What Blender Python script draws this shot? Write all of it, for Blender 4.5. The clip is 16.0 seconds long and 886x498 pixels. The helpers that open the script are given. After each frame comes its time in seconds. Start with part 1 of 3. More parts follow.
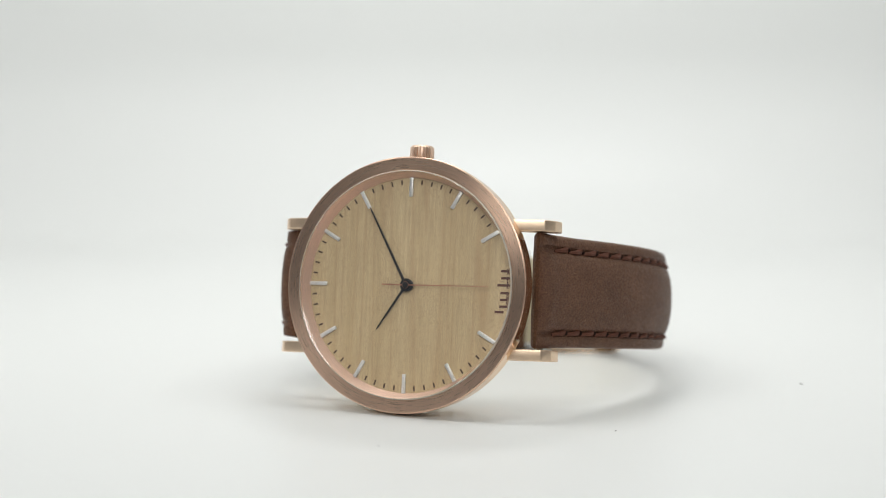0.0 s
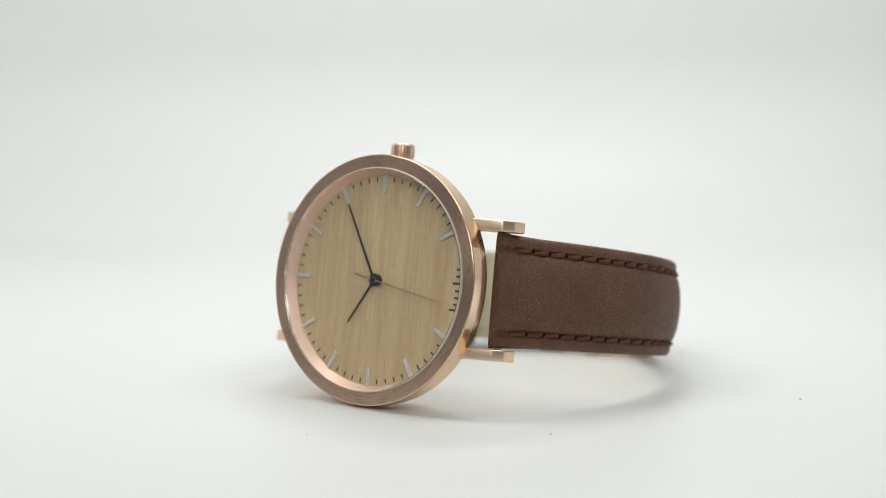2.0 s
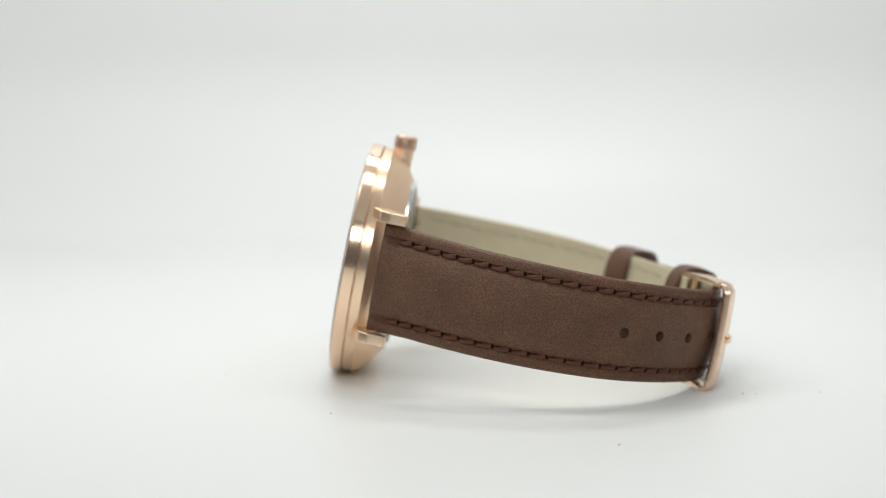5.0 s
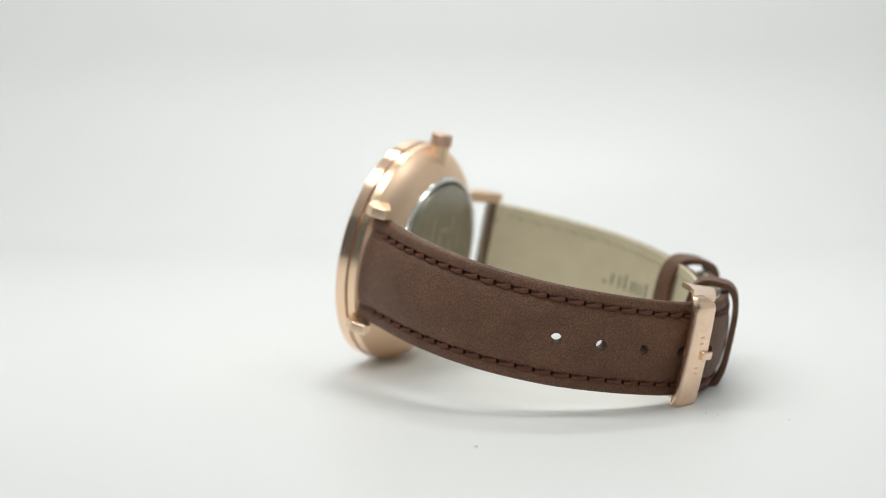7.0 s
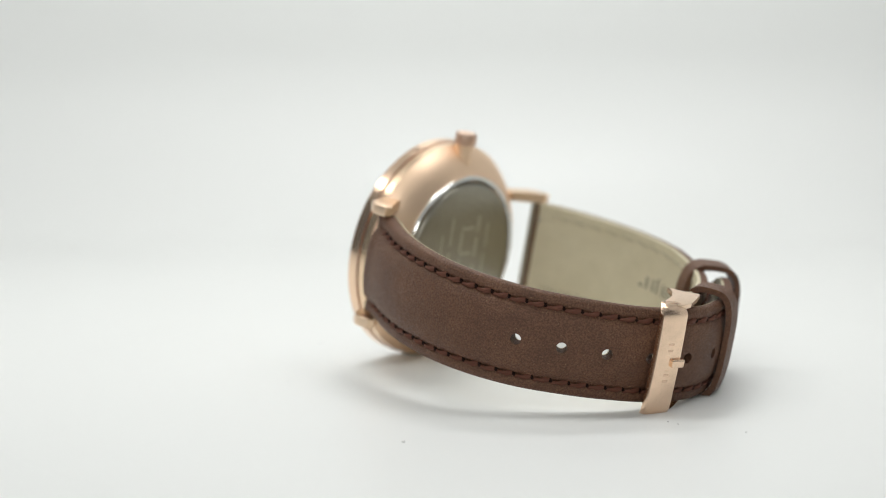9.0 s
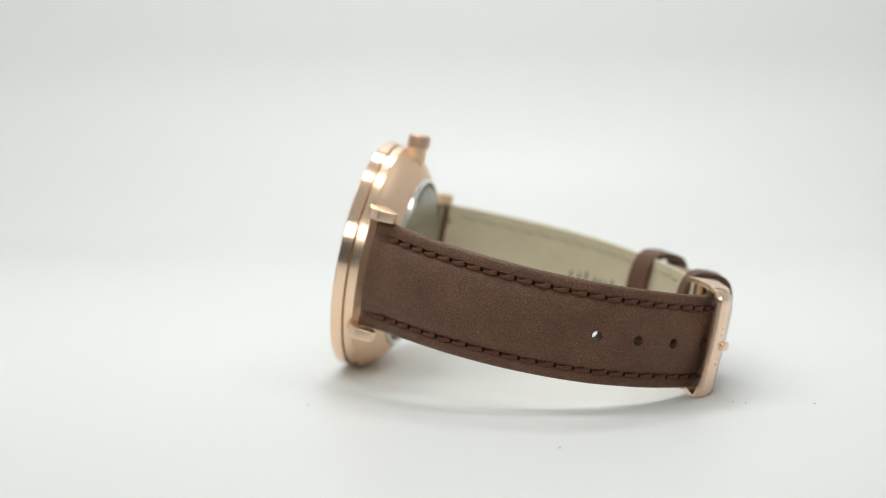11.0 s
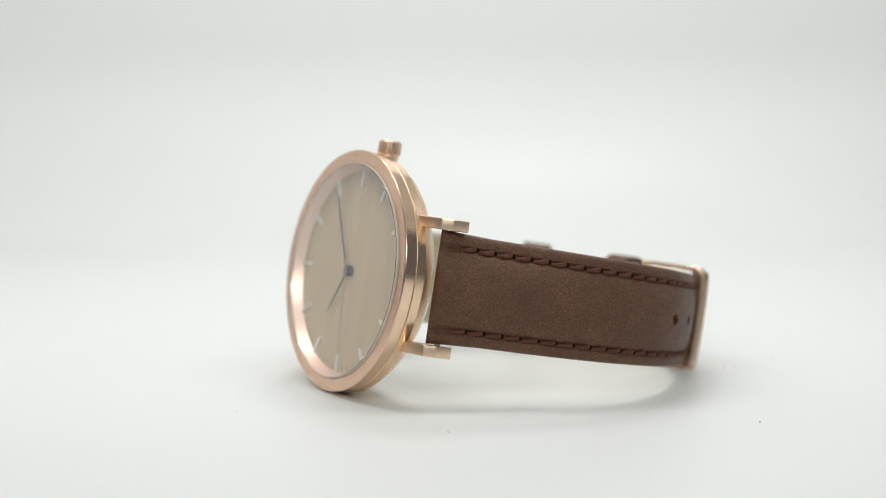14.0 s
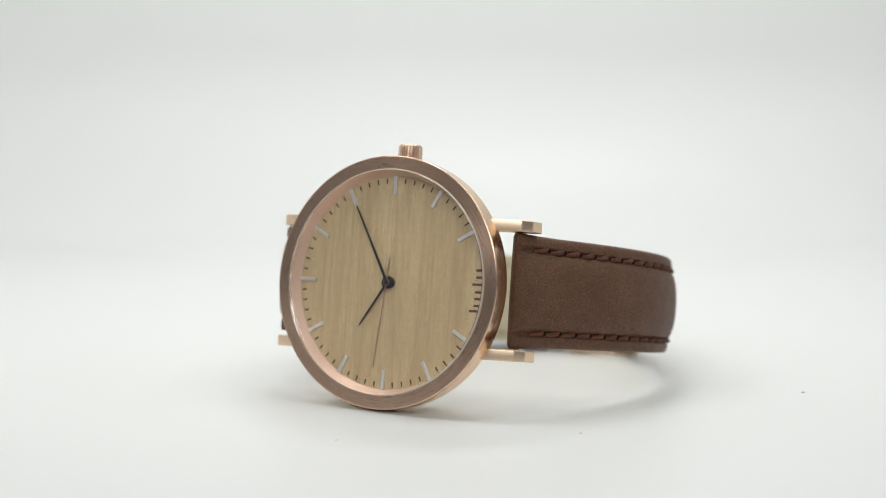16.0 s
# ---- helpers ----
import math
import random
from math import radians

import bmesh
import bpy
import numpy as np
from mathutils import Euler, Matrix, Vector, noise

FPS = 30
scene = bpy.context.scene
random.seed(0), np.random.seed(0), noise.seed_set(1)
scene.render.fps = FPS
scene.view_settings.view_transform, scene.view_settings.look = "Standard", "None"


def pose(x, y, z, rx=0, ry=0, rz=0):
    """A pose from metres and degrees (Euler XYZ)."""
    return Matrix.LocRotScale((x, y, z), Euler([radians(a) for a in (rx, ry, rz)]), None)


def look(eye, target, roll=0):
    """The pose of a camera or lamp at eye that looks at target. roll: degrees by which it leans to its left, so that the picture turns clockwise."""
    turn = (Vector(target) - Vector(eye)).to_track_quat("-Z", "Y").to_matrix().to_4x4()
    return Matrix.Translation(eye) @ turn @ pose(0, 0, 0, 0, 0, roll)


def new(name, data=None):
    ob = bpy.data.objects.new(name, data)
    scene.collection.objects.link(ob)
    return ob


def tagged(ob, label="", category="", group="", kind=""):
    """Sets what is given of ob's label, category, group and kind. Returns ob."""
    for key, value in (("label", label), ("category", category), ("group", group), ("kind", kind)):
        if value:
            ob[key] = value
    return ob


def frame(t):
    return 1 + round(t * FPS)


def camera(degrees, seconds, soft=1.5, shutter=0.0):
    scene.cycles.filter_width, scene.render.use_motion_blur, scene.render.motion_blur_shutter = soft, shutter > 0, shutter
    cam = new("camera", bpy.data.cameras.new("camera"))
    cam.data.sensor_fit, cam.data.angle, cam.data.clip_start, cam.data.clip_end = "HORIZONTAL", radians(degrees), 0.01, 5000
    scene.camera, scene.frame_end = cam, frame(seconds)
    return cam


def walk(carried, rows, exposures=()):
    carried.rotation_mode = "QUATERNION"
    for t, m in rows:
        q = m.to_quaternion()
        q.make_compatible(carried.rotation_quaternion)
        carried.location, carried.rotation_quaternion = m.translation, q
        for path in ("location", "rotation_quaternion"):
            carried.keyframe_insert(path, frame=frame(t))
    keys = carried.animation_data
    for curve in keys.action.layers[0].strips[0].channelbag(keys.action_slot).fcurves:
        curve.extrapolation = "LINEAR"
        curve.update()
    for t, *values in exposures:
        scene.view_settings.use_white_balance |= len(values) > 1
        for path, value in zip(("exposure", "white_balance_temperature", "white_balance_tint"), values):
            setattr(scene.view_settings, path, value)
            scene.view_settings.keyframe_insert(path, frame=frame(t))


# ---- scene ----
CM = 0.01
cam = camera(28.664, 16.0, 1.0)
EYE = Vector((0.0, -0.29357, 0.06136))
YAW, PITCH = radians(-2.5472), radians(7.4704)
AHEAD = Vector((math.sin(YAW) * math.cos(PITCH), math.cos(YAW) * math.cos(PITCH), -math.sin(PITCH)))
VIEW = look(EYE, EYE + AHEAD, -0.222)
cam.data.dof.use_dof, cam.data.dof.focus_distance, cam.data.dof.aperture_fstop = True, 0.272, 12.0
walk(cam, [(0.0, VIEW), (16.0, VIEW)])
scene.view_settings.exposure = 0.04

# ---- light: strip lamps in the top of a small white photo tent, an unseen fill lamp added in front, and the dim room ----
world = bpy.data.worlds.new("room")
scene.world = world
world.use_nodes = True
world.node_tree.nodes["Background"].inputs["Color"].default_value = (0.9, 0.95, 1.0, 1)
world.node_tree.nodes["Background"].inputs["Strength"].default_value = 0.12


def area(name, m, sx, sy, watts, colour):
    lamp = bpy.data.lights.new(name, "AREA")
    lamp.shape, lamp.size, lamp.size_y, lamp.energy, lamp.color = "RECTANGLE", sx, sy, watts, colour
    ob = new(name, lamp)
    ob.matrix_world = m
    return ob


for side, watts in ((-1, 0.23), (1, 0.175)):
    area("top_light_strip", look((side * 0.098 - 0.01, 0.0, 0.265), (side * 0.02, 0.01, 0.0)), 0.05, 0.17, watts, (0.995, 1.0, 0.985))
area("back_light_strip", look((0.0, 0.145, 0.28), (0.0, 0.145, 0.0)), 0.10, 0.05, 0.225, (0.99, 1.0, 1.0))
# Unseen fill lamp outside the tent, added to brighten the dial and upright faces.
area("front_fill", look((-0.055, -0.44, 0.28), (0.0, 0.0, 0.02)), 0.34, 0.10, 0.68, (0.99, 1.0, 0.985))


# ---- materials ----
def material(name):
    m = bpy.data.materials.new(name)
    m.use_nodes = True
    nt = m.node_tree
    return m, nt, nt.nodes["Principled BSDF"]


def node(nt, kind, **inputs):
    n = nt.nodes.new(kind)
    for key, value in inputs.items():
        n.inputs[key.replace("_", " ")].default_value = value
    return n


def coords(nt, scale=(1, 1, 1), rot=(0, 0, 0)):
    tc = nt.nodes.new("ShaderNodeTexCoord")
    mp = nt.nodes.new("ShaderNodeMapping")
    mp.inputs["Scale"].default_value = scale
    mp.inputs["Rotation"].default_value = rot
    nt.links.new(tc.outputs["Object"], mp.inputs["Vector"])
    return mp.outputs["Vector"]


def noise_tex(nt, vec, scale, detail=4.0, rough=0.55):
    n = node(nt, "ShaderNodeTexNoise", Scale=scale, Detail=detail, Roughness=rough)
    nt.links.new(vec, n.inputs["Vector"])
    return n.outputs["Fac"]


def ramp(nt, fac, stops):
    r = nt.nodes.new("ShaderNodeValToRGB")
    el = r.color_ramp.elements
    while len(el) < len(stops):
        el.new(0.5)
    for e, (pos, col) in zip(el, stops):
        e.position, e.color = pos, (*col, 1)
    nt.links.new(fac, r.inputs["Fac"])
    return r.outputs["Color"]


def mix(nt, fac, a, b, blend="MIX"):
    m = nt.nodes.new("ShaderNodeMix")
    m.data_type, m.blend_type = "RGBA", blend
    for sock, val in ((m.inputs[0], fac), (m.inputs[6], a), (m.inputs[7], b)):
        if isinstance(val, (int, float)):
            sock.default_value = val
        elif isinstance(val, tuple):
            sock.default_value = (*val, 1)
        else:
            nt.links.new(val, sock)
    return m.outputs[2]


def bump(nt, bsdf, height, strength, distance):
    b = node(nt, "ShaderNodeBump", Strength=strength, Distance=distance)
    nt.links.new(height, b.inputs["Height"])
    nt.links.new(b.outputs["Normal"], bsdf.inputs["Normal"])


def white_sheet(name, colour, rough, spec):
    m, nt, b = material(name)
    v = coords(nt)
    big, fine = noise_tex(nt, v, 9.0, 3), noise_tex(nt, v, 900.0, 3)
    col = mix(nt, big, tuple(c * 0.97 for c in colour), colour)
    nt.links.new(col, b.inputs["Base Color"])
    b.inputs["Roughness"].default_value = rough
    b.inputs["Specular IOR Level"].default_value = spec
    bump(nt, b, fine, 0.05, 0.0002)
    return m


def leather(name, dark, light, flecks, contrast=1.0):
    m, nt, b = material(name)
    v = coords(nt)
    cloud = noise_tex(nt, v, 160.0, 6, 0.65)
    grain = noise_tex(nt, v, 3400.0, 3, 0.6)
    col = ramp(nt, cloud, [(0.3, dark), (0.72, light)])
    col = mix(nt, ramp(nt, grain, [(0.40, (0, 0, 0)), (0.62, (1, 1, 1))]), mix(nt, min(0.75, 0.8 * contrast), col, tuple(c * 0.6 for c in dark)), col)
    speck = noise_tex(nt, v, 3000.0, 2, 0.5)
    col = mix(nt, ramp(nt, speck, [(0.66, (0, 0, 0)), (0.76, (0.6, 0.6, 0.6))]), col, flecks)
    nt.links.new(col, b.inputs["Base Color"])
    r = ramp(nt, grain, [(0.3, (0.62,) * 3), (0.7, (0.45,) * 3)])
    nt.links.new(r, b.inputs["Roughness"])
    b.inputs["Specular IOR Level"].default_value = 0.42
    crease = noise_tex(nt, v, 420.0, 4, 0.6)
    tall = mix(nt, 0.45, grain, crease)
    bump(nt, b, tall, contrast, 0.0004)
    return m


def plain(name, colour, rough, metal=0.0, spec=0.5):
    m, nt, b = material(name)
    v = coords(nt)
    col = ramp(nt, noise_tex(nt, v, 700.0, 4), [(0.3, tuple(c * 0.88 for c in colour)), (0.7, colour)])
    nt.links.new(col, b.inputs["Base Color"])
    b.inputs["Roughness"].default_value, b.inputs["Metallic"].default_value = rough, metal
    b.inputs["Specular IOR Level"].default_value = spec
    return m


def brushed(name, colour, rough, streak, round_brush=True, deep=0.10):
    """Metal with fine scratches: round the dial's axis, or straight along x."""
    m, nt, b = material(name)
    tc = nt.nodes.new("ShaderNodeTexCoord")
    if round_brush:
        sep = nt.nodes.new("ShaderNodeSeparateXYZ")
        nt.links.new(tc.outputs["Object"], sep.inputs[0])
        flat = nt.nodes.new("ShaderNodeCombineXYZ")
        nt.links.new(sep.outputs[0], flat.inputs[0])
        nt.links.new(sep.outputs[1], flat.inputs[1])
        ln = nt.nodes.new("ShaderNodeVectorMath")
        ln.operation = "LENGTH"
        nt.links.new(flat.outputs[0], ln.inputs[0])
        at = nt.nodes.new("ShaderNodeMath")
        at.operation = "ARCTAN2"
        nt.links.new(sep.outputs[1], at.inputs[0])
        nt.links.new(sep.outputs[0], at.inputs[1])
        polar = nt.nodes.new("ShaderNodeCombineXYZ")
        nt.links.new(ln.outputs["Value"], polar.inputs[0])
        nt.links.new(at.outputs[0], polar.inputs[1])
        nt.links.new(sep.outputs[2], polar.inputs[2])
        mp = nt.nodes.new("ShaderNodeMapping")
        mp.inputs["Scale"].default_value = (9500, 4, 9500)
        nt.links.new(polar.outputs[0], mp.inputs["Vector"])
    else:
        mp = nt.nodes.new("ShaderNodeMapping")
        mp.inputs["Scale"].default_value = (300, 2500, 2500)
        nt.links.new(tc.outputs["Object"], mp.inputs["Vector"])
    fac = noise_tex(nt, mp.outputs["Vector"], 1.0, 3, 0.6)
    col = ramp(nt, fac, [(0.3, tuple(c * (1 - streak) for c in colour)), (0.7, colour)])
    nt.links.new(col, b.inputs["Base Color"])
    b.inputs["Metallic"].default_value = 1.0
    if round_brush and deep > 0.1:
        tang = nt.nodes.new("ShaderNodeTangent")
        tang.direction_type, tang.axis = "RADIAL", "Z"
        nt.links.new(tang.outputs[0], b.inputs["Tangent"])
        b.inputs["Anisotropic"].default_value = 0.8
        b.inputs["Anisotropic Rotation"].default_value = 0.25
    nt.links.new(ramp(nt, fac, [(0.3, (rough * 1.25,) * 3), (0.7, (rough * 0.85,) * 3)]), b.inputs["Roughness"])
    bump(nt, b, fac, deep, 0.00004)
    return m


def maple():
    """Pale veneer: upright bands, thin brown grain lines, and dashes of pores that gather along them."""
    m, nt, b = material("maple_veneer")
    fibre = noise_tex(nt, coords(nt, (2600, 160, 2600)), 1.0, 4, 0.6)
    bands = noise_tex(nt, coords(nt, (330, 14, 330)), 1.0, 2, 0.5)
    lines = noise_tex(nt, coords(nt, (240, 7, 240), (0, 0, 0.02)), 1.0, 1, 0.4)
    pores = noise_tex(nt, coords(nt, (8200, 2800, 8200)), 1.0, 2, 0.6)
    flake = noise_tex(nt, coords(nt, (1500, 900, 1500)), 1.0, 3, 0.6)
    col = ramp(nt, bands, [(0.30, (0.455, 0.340, 0.182)), (0.70, (0.545, 0.424, 0.246))])
    col = mix(nt, ramp(nt, fibre, [(0.3, (0.48,) * 3), (0.7, (0.0,) * 3)]), col, (0.29, 0.205, 0.112))
    thin = ramp(nt, lines, [(0.445, (0, 0, 0)), (0.465, (1, 1, 1)), (0.485, (0, 0, 0)), (0.56, (0, 0, 0)), (0.575, (0.8,) * 3), (0.60, (0, 0, 0))])
    col = mix(nt, mix(nt, thin, (0.0, 0.0, 0.0), (0.34, 0.34, 0.34)), col, (0.31, 0.175, 0.085))
    dash = ramp(nt, pores, [(0.52, (0, 0, 0)), (0.64, (1, 1, 1))])
    dash = mix(nt, 1.0, dash, mix(nt, thin, ramp(nt, flake, [(0.35, (0.3,) * 3), (0.65, (0.78,) * 3)]), (0.60, 0.60, 0.60)), "MULTIPLY")
    col = mix(nt, dash, col, (0.235, 0.14, 0.07))
    nt.links.new(col, b.inputs["Base Color"])
    b.inputs["Roughness"].default_value = 0.40
    b.inputs["Specular IOR Level"].default_value = 0.45
    bump(nt, b, pores, 0.15, 0.00006)
    return m


def clear_glass():
    m, nt, b = material("watch_glass")
    b.inputs["Base Color"].default_value = (1, 1, 1, 1)
    b.inputs["Roughness"].default_value = 0.0
    b.inputs["Transmission Weight"].default_value = 1.0
    b.inputs["IOR"].default_value = 1.75
    return m


ROSE = (0.93, 0.69, 0.49)
M_FLOOR = white_sheet("white_acrylic", (0.78, 0.79, 0.775), 0.45, 0.5)
M_WALL = white_sheet("white_fabric", (0.80, 0.80, 0.80), 0.75, 0.2)
M_BRUSH = brushed("brushed_rose_gold", (0.88, 0.60, 0.44), 0.29, 0.24, deep=0.16)
M_SATIN = brushed("satin_rose_gold", ROSE, 0.44, 0.04, deep=0.015)
M_RING = brushed("satin_rose_gold_ring", (0.82, 0.61, 0.50), 0.44, 0.06, deep=0.04)
M_POLISH = brushed("polished_rose_gold", (0.92, 0.67, 0.48), 0.13, 0.04, deep=0.01)
M_BAR = plain("satin_rose_gold_bar", (0.92, 0.68, 0.50), 0.27, 1.0)
M_CASE = brushed("satin_pale_gold", (0.90, 0.67, 0.46), 0.20, 0.06, deep=0.02)
M_LUG = brushed("satin_rose_gold_lug", (0.90, 0.68, 0.49), 0.33, 0.08, round_brush=False, deep=0.05)
M_CROWN = plain("copper_toned_crown", (0.80, 0.59, 0.46), 0.45, 1.0)
M_STEEL = brushed("brushed_steel", (0.40, 0.375, 0.31), 0.36, 0.22)
M_STEEL_RIM = brushed("polished_steel", (0.72, 0.72, 0.70), 0.16, 0.05, deep=0.02)
M_GROOVE = plain("near_black", (0.02, 0.02, 0.018), 0.5)
M_SILVER = plain("silvered_index", (0.74, 0.73, 0.71), 0.38, 0.7)
M_WOOD = maple()
M_BURN = plain("burnt_wood", (0.052, 0.026, 0.015), 0.8)
M_LOGO = plain("branded_mark", (0.085, 0.03, 0.022), 0.75)
M_BLACK = plain("black_lacquer", (0.012, 0.010, 0.010), 0.30)
M_COPPER = plain("copper_needle", (0.50, 0.24, 0.165), 0.32, 0.8)
M_GLASS = clear_glass()
M_EDGE_GLINT = plain("pale_edge_glint", (0.62, 0.57, 0.49), 0.3)
M_LEATHER = leather("brown_leather", (0.114, 0.048, 0.0235), (0.196, 0.090, 0.046), (0.29, 0.17, 0.092), 0.95)
M_LINING = leather("beige_lining_leather", (0.55, 0.49, 0.335), (0.64, 0.575, 0.41), (0.66, 0.58, 0.43), 0.15)
M_THREAD = plain("rust_brown_thread", (0.118, 0.042, 0.024), 0.7, spec=0.3)
M_THREAD_PALE = plain("beige_thread", (0.46, 0.41, 0.29), 0.8)
# Shade down in the needle pits, put into a near-black colour.
M_PIT_SHADE = plain("needle_pit_shade", (0.016, 0.007, 0.005), 0.9, spec=0.1)
M_STAMP = plain("stamped_mark", (0.20, 0.18, 0.14), 0.8)
M_ETCH = plain("etched_mark", (0.52, 0.49, 0.40), 0.5, 0.7)
M_ETCH_ROSE = plain("etched_rose_mark", (0.87, 0.635, 0.47), 0.5, 0.95)
M_DUST = plain("grey_dust", (0.22, 0.20, 0.20), 0.9)


# ---- building helpers ----
def radial(bm, index=1):
    """Gives faces that look away from the axis another material."""
    bm.normal_update()
    for f in bm.faces:
        if abs(f.normal.z) < 0.25:
            f.material_index = index
    return bm


def link(name, bm, mat, parent=None, label="", smooth=True, m=None, sharp=38):
    """One mesh object out of a bmesh drawn in centimetres."""
    bmesh.ops.scale(bm, vec=(CM, CM, CM), verts=bm.verts)
    bmesh.ops.recalc_face_normals(bm, faces=bm.faces)
    me = bpy.data.meshes.new(name)
    for f in bm.faces:
        f.smooth = smooth
    bm.to_mesh(me)
    bm.free()
    for one in (mat if isinstance(mat, (list, tuple)) else [mat]):
        me.materials.append(one)
    if smooth:
        me.set_sharp_from_angle(angle=radians(sharp))
    ob = new(name, me)
    if parent is not None:
        ob.parent = parent
    ob.matrix_basis = m if m is not None else Matrix.Identity(4)
    if label:
        tagged(ob, label)
    return ob


def share(name, me, parent, m, label=""):
    ob = new(name, me)
    ob.parent = parent
    ob.matrix_basis = m
    if label:
        tagged(ob, label)
    return ob


def lathe(profile, n=128, closed=True, arc=2 * math.pi):
    """Turns (radius, z) round the z axis."""
    bm = bmesh.new()
    rings = []
    for i in range(n):
        a = arc * i / n
        rings.append([bm.verts.new((r * math.cos(a), r * math.sin(a), z)) for r, z in profile])
    k = len(profile)
    for i in range(n):
        p, q = rings[i], rings[(i + 1) % n]
        for j in range(k if closed else k - 1):
            bm.faces.new((p[j], q[j], q[(j + 1) % k], p[(j + 1) % k]))
    if not closed:
        for j in (0, k - 1):
            if profile[j][0] > 1e-4:
                bm.faces.new([r[j] for r in rings])
    bmesh.ops.remove_doubles(bm, verts=bm.verts, dist=1e-5)
    return bm


def box(x0, x1, y0, y1, z0, z1, bevel=0.0, seg=2):
    bm = bmesh.new()
    bmesh.ops.create_cube(bm, size=1)
    for v in bm.verts:
        v.co = ((x0 + x1) / 2 + v.co.x * (x1 - x0), (y0 + y1) / 2 + v.co.y * (y1 - y0), (z0 + z1) / 2 + v.co.z * (z1 - z0))
    if bevel:
        bmesh.ops.bevel(bm, geom=bm.edges[:], offset=bevel, segments=seg, affect="EDGES", profile=0.6)
    return bm


def prism(outline, z0, z1, bevel=0.0, seg=2):
    """Extrudes an outline in x, y from z0 to z1."""
    bm = bmesh.new()
    lo = [bm.verts.new((x, y, z0)) for x, y in outline]
    hi = [bm.verts.new((x, y, z1)) for x, y in outline]
    n = len(outline)
    bm.faces.new(lo[::-1])
    bm.faces.new(hi)
    for i in range(n):
        bm.faces.new((lo[i], lo[(i + 1) % n], hi[(i + 1) % n], hi[i]))
    if bevel:
        bmesh.ops.bevel(bm, geom=bm.edges[:], offset=bevel, segments=seg, affect="EDGES", profile=0.6)
    return bm


def rod(p, q, r0, r1=None, n=14):
    """A round rod from p to q."""
    p, q = Vector(p), Vector(q)
    bm = bmesh.new()
    bmesh.ops.create_cone(bm, cap_ends=True, segments=n, radius1=r0, radius2=r0 if r1 is None else r1, depth=(q - p).length)
    turn = (q - p).to_track_quat("Z", "Y").to_matrix().to_4x4()
    bmesh.ops.transform(bm, matrix=Matrix.Translation((p + q) / 2) @ turn, verts=bm.verts)
    return bm


def join(*bms):
    out = bms[0]
    for b in bms[1:]:
        me = bpy.data.meshes.new("tmp")
        b.to_mesh(me)
        b.free()
        out.from_mesh(me)
        bpy.data.meshes.remove(me)
    return out


class Path:
    """A smooth line through points of the plan (x, depth behind the dial), with the side that faces outwards."""

    def __init__(self, points, side, lift=-0.018):
        self.lift = lift
        pts = [Vector(p) for p in points]
        ext = [2 * pts[0] - pts[1], *pts, 2 * pts[-1] - pts[-2]]
        fine = []
        for i in range(1, len(ext) - 2):
            a, b, c, d = ext[i - 1:i + 3]
            for k in range(24):
                t = k / 24
                fine.append(0.5 * ((2 * b) + (c - a) * t + (2 * a - 5 * b + 4 * c - d) * t * t + (3 * b - a - 3 * c + d) * t ** 3))
        fine.append(pts[-1])
        self.fine, self.side, self.at = fine, side, [0.0]
        for a, b in zip(fine, fine[1:]):
            self.at.append(self.at[-1] + (b - a).length)
        self.length = self.at[-1]

    def point(self, s):
        """Place, direction and outward side at s centimetres along the line."""
        s = min(max(s, 0.0), self.length)
        i = max(1, min(len(self.at) - 1, int(np.searchsorted(self.at, s))))
        a, b = self.fine[i - 1], self.fine[i]
        d0 = (self.fine[min(i + 1, len(self.fine) - 1)] - self.fine[max(i - 2, 0)]).normalized()
        t = (s - self.at[i - 1]) / max(self.at[i] - self.at[i - 1], 1e-9)
        return a.lerp(b, t), d0, Vector((d0.y, -d0.x)) * self.side

    def near(self, x, depth):
        k = min(range(len(self.fine)), key=lambda i: (self.fine[i] - Vector((x, depth))).length)
        return self.at[k]

    def place(self, s, v, out):
        """A point of the watch's own space: s along, v across the strap, out beyond the line."""
        p, _, o = self.point(s)
        p = p + o * out
        return Vector((p.x, v, -p.y))

    def frame_at(self, s, v, out):
        """x along the strap, y across it, z outwards."""
        _, d, o = self.point(s)
        x, z = Vector((d.x, 0, -d.y)), Vector((o.x, 0, -o.y))
        y = z.cross(x)
        m = Matrix((x, y, z)).transposed().to_4x4()
        m.translation = self.place(s, v, out) * CM
        return m


SECTION = [(-1.0, -0.45), (-0.995, -0.15), (-0.975, 0.05), (-0.94, 0.17), (-0.88, 0.25), (-0.80, 0.24), (-0.775, 0.14), (-0.735, 0.06), (-0.695, 0.18), (-0.66, 0.42), (-0.60, 0.58), (-0.45, 0.81), (-0.23, 0.955), (0.0, 1.0),
           (0.23, 0.955), (0.45, 0.81), (0.60, 0.58), (0.66, 0.42), (0.695, 0.18), (0.735, 0.06), (0.775, 0.14), (0.80, 0.24), (0.88, 0.25), (0.94, 0.17), (0.975, 0.05), (0.995, -0.15), (1.0, -0.45),
           (0.985, -0.76), (0.94, -0.95), (0.5, -1.0), (0.0, -1.0), (-0.5, -1.0), (-0.94, -0.95), (-0.985, -0.76)]

FLAT = [(a, b if b < 0 else 0.55 + 0.45 * b) for a, b in SECTION]


